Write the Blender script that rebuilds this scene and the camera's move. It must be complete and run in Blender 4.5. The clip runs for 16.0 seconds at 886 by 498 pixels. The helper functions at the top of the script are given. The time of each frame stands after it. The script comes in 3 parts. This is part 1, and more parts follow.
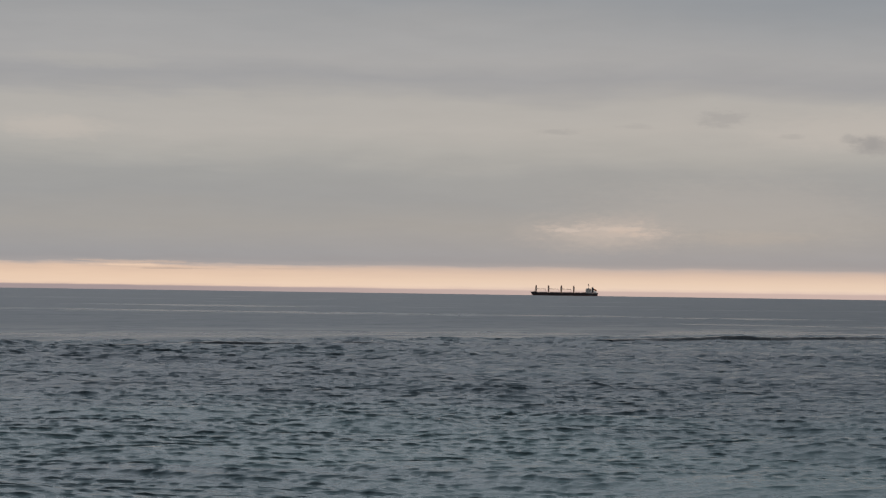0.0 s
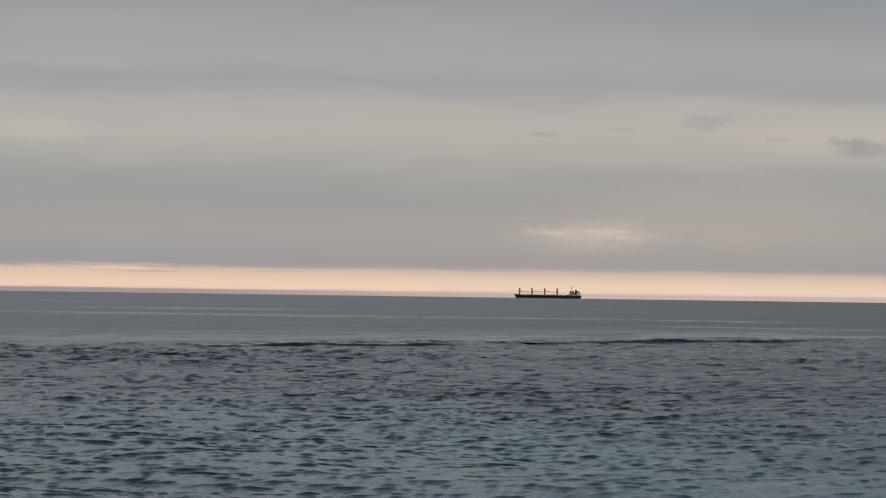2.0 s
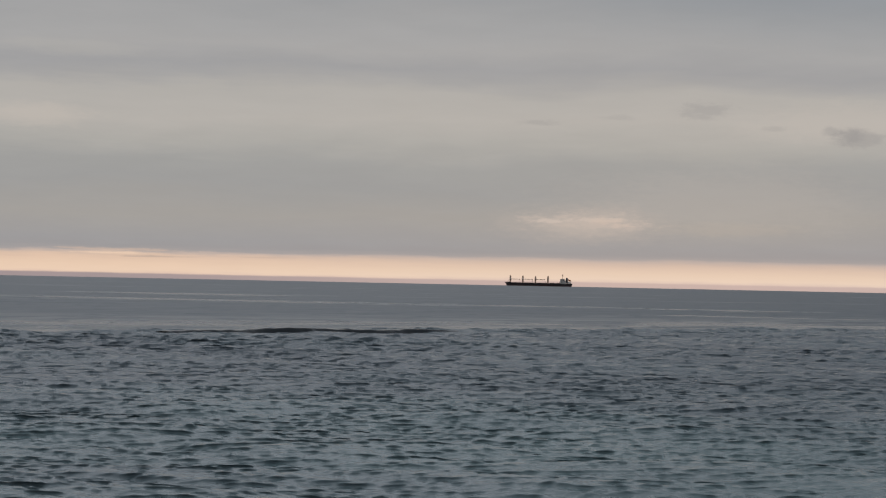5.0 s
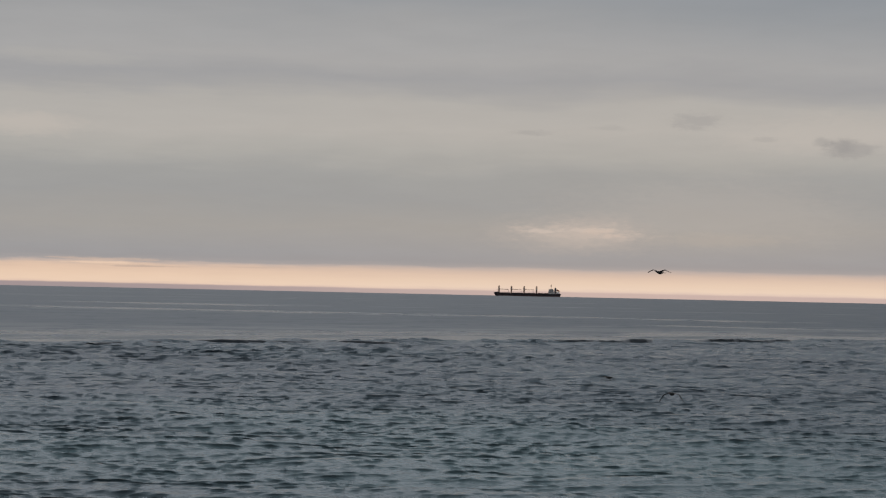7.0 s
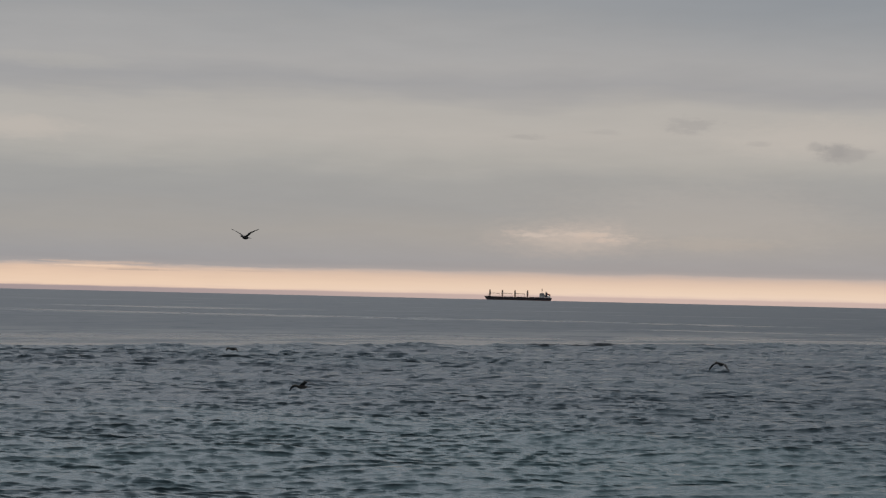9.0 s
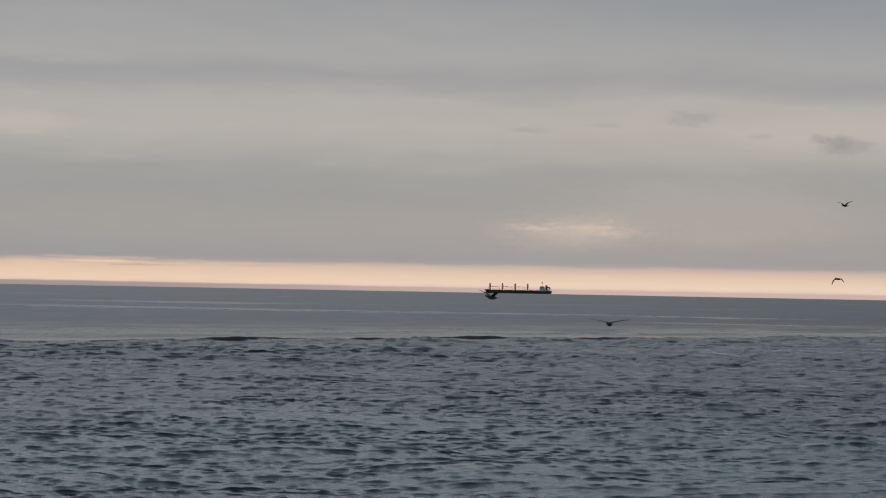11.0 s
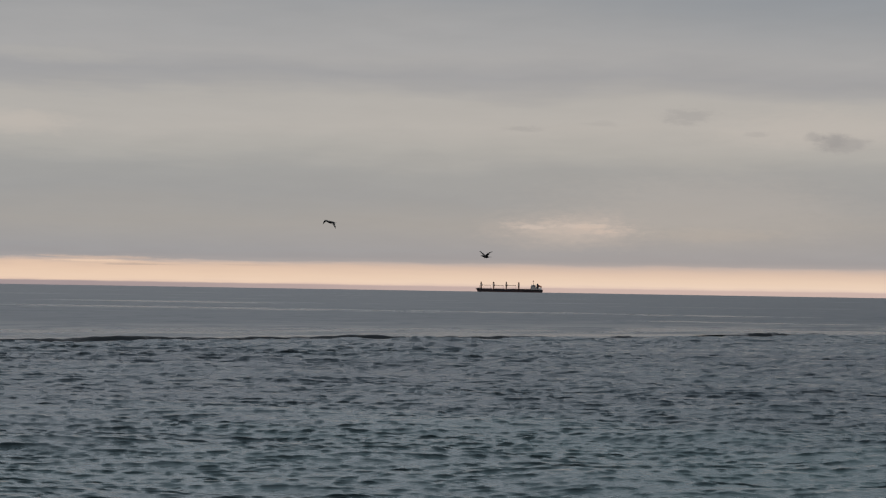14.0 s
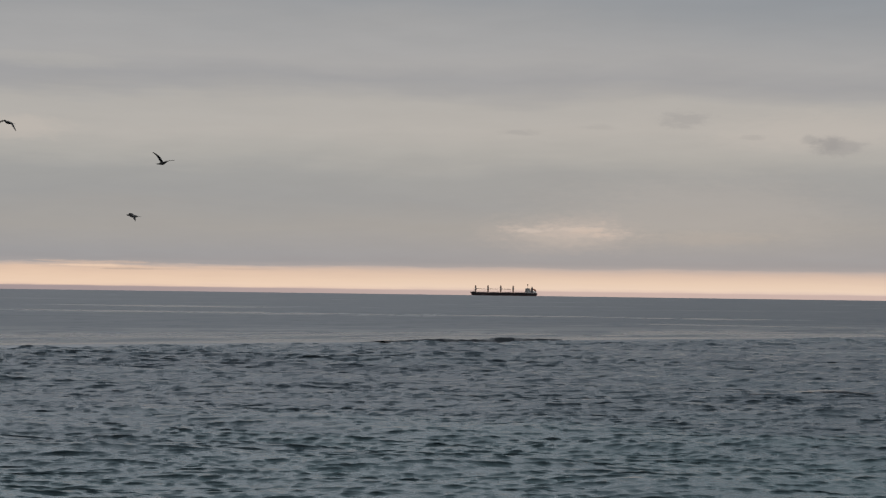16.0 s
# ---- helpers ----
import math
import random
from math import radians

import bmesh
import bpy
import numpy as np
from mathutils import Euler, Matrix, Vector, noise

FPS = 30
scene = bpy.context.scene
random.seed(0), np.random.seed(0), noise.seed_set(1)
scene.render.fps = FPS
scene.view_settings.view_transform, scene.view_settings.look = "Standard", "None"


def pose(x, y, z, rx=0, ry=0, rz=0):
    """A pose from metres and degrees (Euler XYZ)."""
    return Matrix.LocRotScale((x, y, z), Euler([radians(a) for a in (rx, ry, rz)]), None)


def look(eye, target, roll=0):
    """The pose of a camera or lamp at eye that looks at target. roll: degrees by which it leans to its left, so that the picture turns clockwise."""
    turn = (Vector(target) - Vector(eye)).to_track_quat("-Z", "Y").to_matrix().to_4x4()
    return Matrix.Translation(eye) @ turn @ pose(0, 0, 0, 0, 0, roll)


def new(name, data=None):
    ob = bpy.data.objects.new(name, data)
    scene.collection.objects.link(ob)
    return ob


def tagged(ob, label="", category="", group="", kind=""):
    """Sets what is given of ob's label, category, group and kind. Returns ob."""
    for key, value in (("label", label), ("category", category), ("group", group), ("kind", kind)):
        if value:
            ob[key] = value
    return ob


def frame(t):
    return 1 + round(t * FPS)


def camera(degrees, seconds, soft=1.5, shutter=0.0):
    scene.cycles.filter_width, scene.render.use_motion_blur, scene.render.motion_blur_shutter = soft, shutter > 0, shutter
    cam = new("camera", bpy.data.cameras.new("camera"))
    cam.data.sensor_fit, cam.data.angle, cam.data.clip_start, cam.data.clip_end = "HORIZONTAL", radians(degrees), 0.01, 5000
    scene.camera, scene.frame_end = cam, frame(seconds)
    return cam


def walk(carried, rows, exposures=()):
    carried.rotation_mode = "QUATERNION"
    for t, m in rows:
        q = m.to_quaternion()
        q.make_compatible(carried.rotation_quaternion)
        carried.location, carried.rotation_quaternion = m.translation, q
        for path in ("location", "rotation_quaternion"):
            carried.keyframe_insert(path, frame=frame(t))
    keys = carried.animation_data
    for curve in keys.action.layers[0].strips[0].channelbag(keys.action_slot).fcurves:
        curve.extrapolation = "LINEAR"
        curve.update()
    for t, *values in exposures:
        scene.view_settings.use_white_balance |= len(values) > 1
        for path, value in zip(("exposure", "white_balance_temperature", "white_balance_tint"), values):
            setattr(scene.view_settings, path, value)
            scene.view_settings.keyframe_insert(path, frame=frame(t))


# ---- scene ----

CAM_Z = 4.0
cam = camera(30, 16.0, soft=1.25)


def view(yaw, pitch, roll):
    """The pose of the held camera: turn to the right, tilt up and lean, in degrees."""
    y, p = radians(yaw), radians(pitch)
    eye = (0, 0, CAM_Z)
    way = Vector((math.sin(y) * math.cos(p), math.cos(y) * math.cos(p), math.sin(p)))
    return look(eye, Vector(eye) + 100 * way, roll)


walk(cam, [(t, view(a, b, c)) for t, a, b, c in [
    (0.0, -1.021, 1.507, 0.828),
    (0.5, -0.951, 1.645, 0.698),
    (1.0, -0.746, 1.669, 0.623),
    (1.5, -0.593, 1.665, 0.673),
    (2.0, -0.550, 1.607, 0.793),
    (2.5, -0.514, 1.484, 0.958),
    (3.0, -0.449, 1.238, 1.049),
    (3.5, -0.430, 1.054, 1.176),
    (4.0, -0.430, 1.044, 1.183),
    (6.5, -0.173, 1.480, 1.180),
    (7.0, -0.096, 1.524, 1.222),
    (7.5, -0.067, 1.568, 1.276),
    (8.0, 0.000, 1.630, 1.340),
    (8.5, 0.036, 1.662, 1.316),
    (9.0, 0.113, 1.664, 1.319),
    (11.5, 0.022, 1.381, 1.019),
    (12.0, 0.059, 1.349, 0.977),
    (12.5, 0.095, 1.346, 0.940),
    (13.0, 0.142, 1.376, 0.947),
    (13.5, 0.168, 1.388, 0.858),
    (14.0, 0.180, 1.406, 0.943),
    (14.5, 0.178, 1.412, 0.899),
    (15.0, 0.253, 1.471, 0.903),
    (15.5, 0.299, 1.546, 0.864),
    (16.0, 0.277, 1.538, 0.782)]])


# ---- world and sun ----
def srgb(r, g, b, a=1.0):
    """Linear colour from 0..255 values."""
    f = lambda c: c / 12.92 if c <= 0.04045 else ((c + 0.055) / 1.055) ** 2.4
    return (f(r / 255), f(g / 255), f(b / 255), a)


class Nodes:
    """Short hand for building a node tree."""

    def __init__(self, tree):
        self.tree = tree
        tree.nodes.clear()

    def node(self, kind, **values):
        n = self.tree.nodes.new(kind)
        for key, value in values.items():
            n.inputs[key.replace("_", " ")].default_value = value
        return n

    def link(self, a, b):
        self.tree.links.new(a, b)

    def math(self, op, a, b=0.0, c=0.0, clamp=False):
        n = self.tree.nodes.new("ShaderNodeMath")
        n.operation, n.use_clamp = op, clamp
        for i, v in enumerate((a, b, c)):
            if isinstance(v, (int, float)):
                n.inputs[i].default_value = v
            else:
                self.link(v, n.inputs[i])
        return n.outputs[0]

    def span(self, v, a, b, c=0.0, d=1.0):
        n = self.tree.nodes.new("ShaderNodeMapRange")
        n.interpolation_type = "SMOOTHSTEP"
        self.link(v, n.inputs[0])
        for i, x in enumerate((a, b, c, d)):
            n.inputs[i + 1].default_value = x
        return n.outputs[0]

    def xyz(self, x, y, z=0.0):
        n = self.tree.nodes.new("ShaderNodeCombineXYZ")
        for i, v in enumerate((x, y, z)):
            if isinstance(v, (int, float)):
                n.inputs[i].default_value = v
            else:
                self.link(v, n.inputs[i])
        return n.outputs[0]

    def noise(self, vector, scale, detail=3.0, rough=0.5, lac=2.0):
        n = self.tree.nodes.new("ShaderNodeTexNoise")
        n.inputs["Scale"].default_value, n.inputs["Detail"].default_value = scale, detail
        n.inputs["Roughness"].default_value, n.inputs["Lacunarity"].default_value = rough, lac
        if vector is not None:
            self.link(vector, n.inputs["Vector"])
        return n.outputs["Fac"]

    def mix(self, fac, a, b, blend="MIX"):
        n = self.tree.nodes.new("ShaderNodeMix")
        n.data_type, n.blend_type = "RGBA", blend
        for v, i in ((fac, 0), (a, 6), (b, 7)):
            if isinstance(v, (int, float, tuple)):
                n.inputs[i].default_value = v
            else:
                self.link(v, n.inputs[i])
        return n.outputs[2]

    def ramp(self, fac, stops):
        n = self.tree.nodes.new("ShaderNodeValToRGB")
        e = n.color_ramp.elements
        while len(e) < len(stops):
            e.new(0.5)
        for x, (p, c) in zip(e, stops):
            x.position, x.color = p, c
        self.link(fac, n.inputs[0])
        return n.outputs[0]


def sky():
    """Low sun behind a layered stratus deck, with an open warm strip over the sea's edge."""
    world = bpy.data.worlds.new("overcast_evening")
    scene.world = world
    world.use_nodes = True
    k = Nodes(world.node_tree)
    tc = k.node("ShaderNodeTexCoord")
    sep = k.node("ShaderNodeSeparateXYZ")
    k.link(tc.outputs["Generated"], sep.inputs[0])
    el = k.math("MULTIPLY", k.math("ARCSINE", sep.outputs[2]), 57.29578)
    az = k.math("MULTIPLY", k.math("ARCTAN2", sep.outputs[0], sep.outputs[1]), 57.29578)

    # the deck's layers sag and swell a little along the horizon
    wide = k.noise(k.xyz(k.math("MULTIPLY", az, 0.10), k.math("MULTIPLY", el, 0.45)), 1.0, 4.0, 0.55)
    fine = k.noise(k.xyz(k.math("MULTIPLY", az, 0.36), k.math("MULTIPLY", el, 1.9)), 1.0, 5.0, 0.6)
    lift = k.span(el, 1.0, 3.0)
    sag = k.math("MULTIPLY", k.math("SUBTRACT", wide, 0.5), k.math("ADD", k.math("MULTIPLY", lift, 2.0), 0.06))
    ragged = k.noise(k.xyz(k.math("MULTIPLY", az, 0.55), k.math("MULTIPLY", el, 7.0)), 1.0, 4.0, 0.6)
    edge = k.math("ADD", k.math("MULTIPLY", k.math("SUBTRACT", fine, 0.5), 0.16),
                  k.math("MULTIPLY", k.math("SUBTRACT", ragged, 0.5), k.span(az, 2.0, -12.0, 0.10, 0.34)))
    level = k.math("ADD", k.math("ADD", el, sag), edge)
    low = [(0.0, (206, 184, 172)), (0.12, (224, 200, 184)), (0.22, (236, 211, 188)), (0.42, (232, 206, 182)),
           (0.62, (222, 196, 175)), (0.77, (207, 185, 169)), (0.87, (190, 175, 166)), (0.94, (167, 161, 158)), (1.06, (159, 156, 155)), (1.30, (160, 158, 157)),
           (2.2, (166, 162, 156)), (3.2, (160, 159, 156)), (4.0, (163, 162, 158)), (4.7, (175, 172, 165)),
           (5.6, (184, 179, 171)), (6.5, (180, 176, 169)), (6.95, (168, 166, 163)), (7.35, (163, 162, 161)),
           (8.0, (171, 169, 166)), (8.7, (168, 167, 165)), (9.4, (162, 162, 161)), (10.1, (155, 157, 158)),
           (12.0, (148, 151, 154))]
    deck = k.ramp(k.math("DIVIDE", level, 12.0), [(e / 12.0, srgb(*c)) for e, c in low])

    # overhead the deck is thinner and lighter, as under any overcast
    over = k.mix(k.math("MULTIPLY", wide, 0.8), srgb(226, 234, 244), srgb(242, 246, 250))
    deck = k.mix(k.span(el, 10.5, 25.0), deck, over)
    # the side away from the low sun is duller
    away = k.span(sep.outputs[1], 0.5, -0.7)
    deck = k.mix(k.math("MULTIPLY", away, 0.6), deck, srgb(124, 132, 142))
    # cooler towards the upper right of the deck
    cool = k.math("MULTIPLY", k.span(el, 6.8, 10.5), k.span(az, -3.0, 15.0))
    deck = k.mix(k.math("MULTIPLY", cool, 0.55), deck, srgb(138, 145, 151))
    # the open strip is warmer towards the left
    warm = k.math("MULTIPLY", k.span(level, 0.95, 0.7), k.span(az, 6.0, -14.0))
    deck = k.mix(k.math("MULTIPLY", warm, 0.35), deck, srgb(243, 205, 171))
    # a thin bank of mauve haze lies on the sea's edge, denser towards the left
    bank = k.math("ADD", el, k.math("MULTIPLY", k.math("SUBTRACT", ragged, 0.5), 0.05))
    haze = k.mix(k.span(az, -13.0, 6.0), srgb(160, 146, 147), srgb(202, 179, 170))
    deck = k.mix(k.math("MULTIPLY", k.span(bank, 0.15, 0.085), 0.92), deck, haze)
    # mottling
    tone = k.math("ADD", k.math("MULTIPLY", k.math("SUBTRACT", fine, 0.5), 0.09), 1.0)
    deck = k.mix(1.0, deck, k.xyz(k.math("MULTIPLY", tone, 0.995), tone, k.math("MULTIPLY", tone, 1.030)), "MULTIPLY")

    def puff(a, e, wa, we, rag):
        """How far a cloud patch covers the sky round (azimuth, elevation)."""
        n = k.noise(k.xyz(k.math("MULTIPLY", az, 1.5 / wa), k.math("MULTIPLY", el, 1.1 / we)), 1.0, 5.0, 0.6)
        u = k.math("DIVIDE", k.math("SUBTRACT", az, a), wa)
        v = k.math("DIVIDE", k.math("SUBTRACT", el, e), we)
        r = k.math("SQRT", k.math("ADD", k.math("MULTIPLY", u, u), k.math("MULTIPLY", v, v)))
        wisp = k.noise(k.xyz(k.math("MULTIPLY", az, 2.2), k.math("MULTIPLY", el, 7.0)), 1.0, 5.0, 0.65)
        n = k.math("ADD", n, k.math("MULTIPLY", k.math("SUBTRACT", wisp, 0.5), 0.8))
        r = k.math("ADD", r, k.math("MULTIPLY", k.math("SUBTRACT", n, 0.5), rag))
        return k.span(r, 1.05, 0.25)

    for a, e, wa, we, rag, amount, colour in (
            (13.0, 5.65, 4.6, 0.85, 0.9, 0.42, (195, 187, 179)),
            (9.0, 2.9, 7.0, 1.5, 0.8, 0.38, (181, 175, 169)),
            (13.75, 5.10, 1.15, 0.40, 1.2, 0.50, (150, 148, 148)),
            (13.4, 5.22, 0.65, 0.38, 1.0, 0.42, (148, 146, 146)),
            (12.8, 5.36, 0.42, 0.24, 0.8, 0.42, (152, 150, 149)),
            (8.5, 6.05, 1.2, 0.40, 1.5, 0.38, (152, 150, 150)),
            (2.9, 5.6, 0.9, 0.14, 1.2, 0.30, (152, 150, 149)),
            (5.6, 5.8, 0.9, 0.12, 1.2, 0.18, (152, 150, 149)),
            (10.9, 5.45, 0.5, 0.12, 1.2, 0.25, (152, 150, 149)),
            (4.4, 2.1, 3.6, 0.85, 0.8, 0.6, (184, 174, 167)),
            (4.6, 2.15, 2.6, 0.50, 0.9, 0.5, (192, 181, 172)),
            (4.7, 2.2, 2.2, 0.34, 2.4, 0.38, (203, 187, 176)),
            (5.0, 2.28, 1.1, 0.10, 1.8, 0.4, (212, 196, 184)),
            (3.3, 2.22, 0.9, 0.09, 1.8, 0.45, (214, 198, 186)),
            (5.2, 2.24, 0.7, 0.16, 1.6, 0.45, (208, 189, 175)),
            (5.75, 2.08, 0.5, 0.09, 1.6, 0.4, (212, 192, 178)),
            (-11.5, 0.93, 2.6, 0.06, 1.6, 0.55, (212, 186, 168)),
            (-6.5, 0.74, 1.5, 0.04, 1.5, 0.5, (204, 180, 164)),
            (9.5, 2.0, 3.2, 0.30, 0.9, 0.28, (184, 173, 162)),
            (-14.3, 5.4, 2.4, 0.55, 1.0, 0.50, (197, 188, 179)),
            (-10.3, 0.70, 1.7, 0.05, 1.4, 0.6, (186, 166, 154)),
            (-11.6, 0.80, 1.6, 0.05, 1.4, 0.5, (246, 216, 190)),
            (-13.0, 7.7, 3.0, 0.35, 1.0, 0.35, (180, 177, 172))):
        deck = k.mix(k.math("MULTIPLY", puff(a, e, wa, we, rag), amount), deck, srgb(*colour))

    clear = k.node("ShaderNodeTexSky")
    clear.sky_type, clear.sun_disc = "NISHITA", False
    clear.sun_elevation, clear.sun_rotation = radians(4.0), radians(8.0)
    both = k.mix(0.04, deck, k.mix(1.0, clear.outputs[0], (0.012, 0.012, 0.012, 1.0), "MULTIPLY"))
    bg = k.node("ShaderNodeBackground", Strength=1.0)
    out = k.node("ShaderNodeOutputWorld")
    k.link(both, bg.inputs[0])
    k.link(bg.outputs[0], out.inputs[0])


sky()
sun = new("sun", bpy.data.lights.new("sun", "SUN"))
sun.data.energy, sun.data.angle, sun.data.color = 0.12, radians(100), (1.0, 0.92, 0.84)
sun.matrix_world = look((-60, 100, 260), (0, 0, 0))
scene.view_settings.exposure = 0.0


# ---- materials ----
def material(name):
    m = bpy.data.materials.new(name)
    m.use_nodes = True
    k = Nodes(m.node_tree)
    b = k.node("ShaderNodeBsdfPrincipled")
    out = k.node("ShaderNodeOutputMaterial")
    k.link(b.outputs[0], out.inputs[0])
    return m, k, b


def painted(name, colour, worn, rough=0.5, metal=0.0, scale=0.6, amount=0.5):
    """A surface with grain and larger stains, sizes in metres."""
    m, k, b = material(name)
    tc = k.node("ShaderNodeTexCoord")
    big = k.noise(tc.outputs["Object"], scale, 4.0, 0.6)
    small = k.noise(tc.outputs["Object"], scale * 9, 3.0, 0.6)
    f = k.math("MULTIPLY", k.span(k.math("ADD", k.math("MULTIPLY", big, 0.7), k.math("MULTIPLY", small, 0.3)), 0.4, 0.68), amount)
    k.link(k.mix(f, (*colour, 1), (*worn, 1)), b.inputs["Base Color"])
    b.inputs["Roughness"].default_value, b.inputs["Metallic"].default_value = rough, metal
    bump = k.node("ShaderNodeBump", Strength=0.2, Distance=0.1 / max(scale, 0.1) * 0.1)
    k.link(small, bump.inputs["Height"])
    k.link(bump.outputs[0], b.inputs["Normal"])
    return m


def chop_water(name, shallow, dark, light):
    """Wind-roughened shallow water: dark green-blue body, ripples of a hand's width on it."""
    m, k, b = material(name)
    tc = k.node("ShaderNodeTexCoord")
    o = tc.outputs["Object"]
    patch = k.noise(o, 0.035, 3.0, 0.55)
    deep = k.mix(k.span(patch, 0.35, 0.65), (*dark, 1), (*light, 1))
    spot = k.node("ShaderNodeSeparateXYZ")
    k.link(o, spot.inputs[0])
    # teal shallows towards the beach, with colour lightened further to brighten this water
    near_lift = k.math("MULTIPLY", k.span(spot.outputs[1], 75.0, 34.0), k.span(patch, 0.38, 0.6, 0.35 * shallow, shallow))
    k.link(k.mix(near_lift, deep, (0.108, 0.155, 0.160, 1)), b.inputs["Base Color"])
    b.inputs["IOR"].default_value = 1.333
    b.inputs["Roughness"].default_value = 0.16
    sep = k.node("ShaderNodeSeparateXYZ")
    k.link(o, sep.inputs[0])
    v = k.xyz(k.math("MULTIPLY", sep.outputs[0], 0.6), sep.outputs[1])
    ripple = k.math("ADD", k.noise(v, 3.4, 4.0, 0.65), k.math("MULTIPLY", k.noise(v, 1.25, 3.0, 0.6), 2.0))
    ripple = k.math("ADD", ripple, k.math("MULTIPLY", k.noise(v, 0.40, 2.0), 3.0))
    bump = k.node("ShaderNodeBump", Distance=0.165)
    # the ripples are lower in the lee of the shoal, towards the beach
    k.link(k.span(spot.outputs[1], 30.0, 105.0, 0.34, 1.0), bump.inputs["Strength"])
    k.link(ripple, bump.inputs["Height"])
    k.link(bump.outputs[0], b.inputs["Normal"])
    return m


def open_water():
    """The open sea: wind-ruffled, with long smooth slicks lying across it."""
    m, k, b = material("open_water")
    tc = k.node("ShaderNodeTexCoord")
    sep = k.node("ShaderNodeSeparateXYZ")
    k.link(tc.outputs["Object"], sep.inputs[0])
    x, y = sep.outputs[0], sep.outputs[1]
    b.inputs["Base Color"].default_value = (0.026, 0.040, 0.052, 1)
    b.inputs["IOR"].default_value = 1.333
    # slicks lie along the shoal's line, thinner and longer the farther out
    out = k.math("SUBTRACT", k.math("SUBTRACT", y, k.math("MULTIPLY", x, 0.78)), 133.0)
    lane = k.noise(k.xyz(k.math("MULTIPLY", x, 0.009), k.math("MULTIPLY", out, 0.020)), 1.0, 4.0, 0.6)
    thread = k.noise(k.xyz(k.math("MULTIPLY", x, 0.05), k.math("MULTIPLY", out, 0.10)), 1.0, 5.0, 0.65)
    fleck = k.noise(k.xyz(k.math("MULTIPLY", x, 0.13), k.math("MULTIPLY", out, 0.09)), 1.0, 4.0, 0.7)
    inner = k.math("MULTIPLY", k.span(k.math("ADD", out, k.math("MULTIPLY", lane, 70.0)), 120.0, 50.0), k.span(thread, 0.40, 0.54, 0.15, 1.0))
    slick = k.math("MAXIMUM", k.math("MULTIPLY", k.math("MULTIPLY", k.span(lane, 0.55, 0.66), k.span(thread, 0.42, 0.58)), 0.7), inner)
    # a smooth lip of water stands just outside the shoal
    lip = k.math("MULTIPLY", k.span(k.math("ADD", out, k.math("MULTIPLY", fleck, 16.0)), 30.0, 13.0), k.span(thread, 0.34, 0.50, 0.35, 1.0))
    slick = k.math("MAXIMUM", slick, k.math("MULTIPLY", lip, 1.25))
    # the long calm lanes farther out
    for cx, cy, wx, wy in ((-42.0, 300.0, 58.0, 11.0), (12.0, 306.0, 26.0, 6.0), (-66.0, 405.0, 34.0, 13.0), (46.0, 300.0, 24.0, 5.0), (44.0, 235.0, 24.0, 3.0)):
        u = k.math("DIVIDE", k.math("SUBTRACT", x, cx), wx)
        w = k.math("DIVIDE", k.math("SUBTRACT", k.math("ADD", y, k.math("MULTIPLY", k.math("SUBTRACT", thread, 0.5), 0.10 * cy)), cy), 1.4 * wy)
        r = k.math("SQRT", k.math("ADD", k.math("MULTIPLY", u, u), k.math("MULTIPLY", w, w)))
        r = k.math("ADD", r, k.math("MULTIPLY", k.math("SUBTRACT", fleck, 0.5), 2.6))
        slick = k.math("MAXIMUM", slick, k.span(r, 1.1, 0.45))
    slick = k.math("ADD", slick, k.math("MULTIPLY", k.math("SUBTRACT", fleck, 0.5), 0.7))
    k.link(k.math("SUBTRACT", 0.42, k.math("MULTIPLY", slick, 0.20)), b.inputs["Roughness"])
    v = k.xyz(k.math("MULTIPLY", x, 0.35), y)
    wave = k.math("ADD", k.noise(v, 0.5, 3.0, 0.55), k.math("MULTIPLY", k.noise(v, 0.12, 2.0), 2.0))
    bump = k.node("ShaderNodeBump", Distance=0.5)
    k.link(k.math("SUBTRACT", 0.48, k.math("MULTIPLY", slick, 0.34)), bump.inputs["Strength"])
    k.link(wave, bump.inputs["Height"])
    k.link(bump.outputs[0], b.inputs["Normal"])
    return m


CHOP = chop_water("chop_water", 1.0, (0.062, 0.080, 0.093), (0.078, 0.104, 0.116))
# the swells' water, with the shade of their steep faces put into the colour
DARKENED_SWELL = chop_water("darkened_swell_water", 0.0, (0.010, 0.014, 0.018), (0.014, 0.020, 0.024))
OPEN = open_water()
HULL_PAINT = painted("hull_paint", (0.030, 0.026, 0.029), (0.09, 0.05, 0.042), 0.55, 0.0, 0.08, 0.6)
BOOT_PAINT = painted("boot_paint", (0.10, 0.035, 0.030), (0.16, 0.09, 0.07), 0.6, 0.0, 0.08, 0.5)
DECK_PAINT = painted("deck_paint", (0.16, 0.07, 0.05), (0.22, 0.14, 0.10), 0.7, 0.0, 0.1, 0.5)
HATCH_PAINT = painted("hatch_paint", (0.12, 0.08, 0.07), (0.20, 0.13, 0.10), 0.7, 0.0, 0.2, 0.5)
CRANE_PAINT = painted("crane_paint", (0.36, 0.22, 0.14), (0.44, 0.30, 0.21), 0.6, 0.0, 0.2, 0.5)
HOUSE_PAINT = painted("house_paint", (0.82, 0.78, 0.72), (0.58, 0.50, 0.43), 0.5, 0.0, 0.2, 0.5)
FUNNEL_PAINT = painted("funnel_paint", (0.05, 0.05, 0.06), (0.12, 0.10, 0.09), 0.5, 0.0, 0.3, 0.5)
BOAT_PAINT = painted("boat_paint", (0.55, 0.16, 0.05), (0.40, 0.18, 0.10), 0.5, 0.0, 0.5, 0.4)
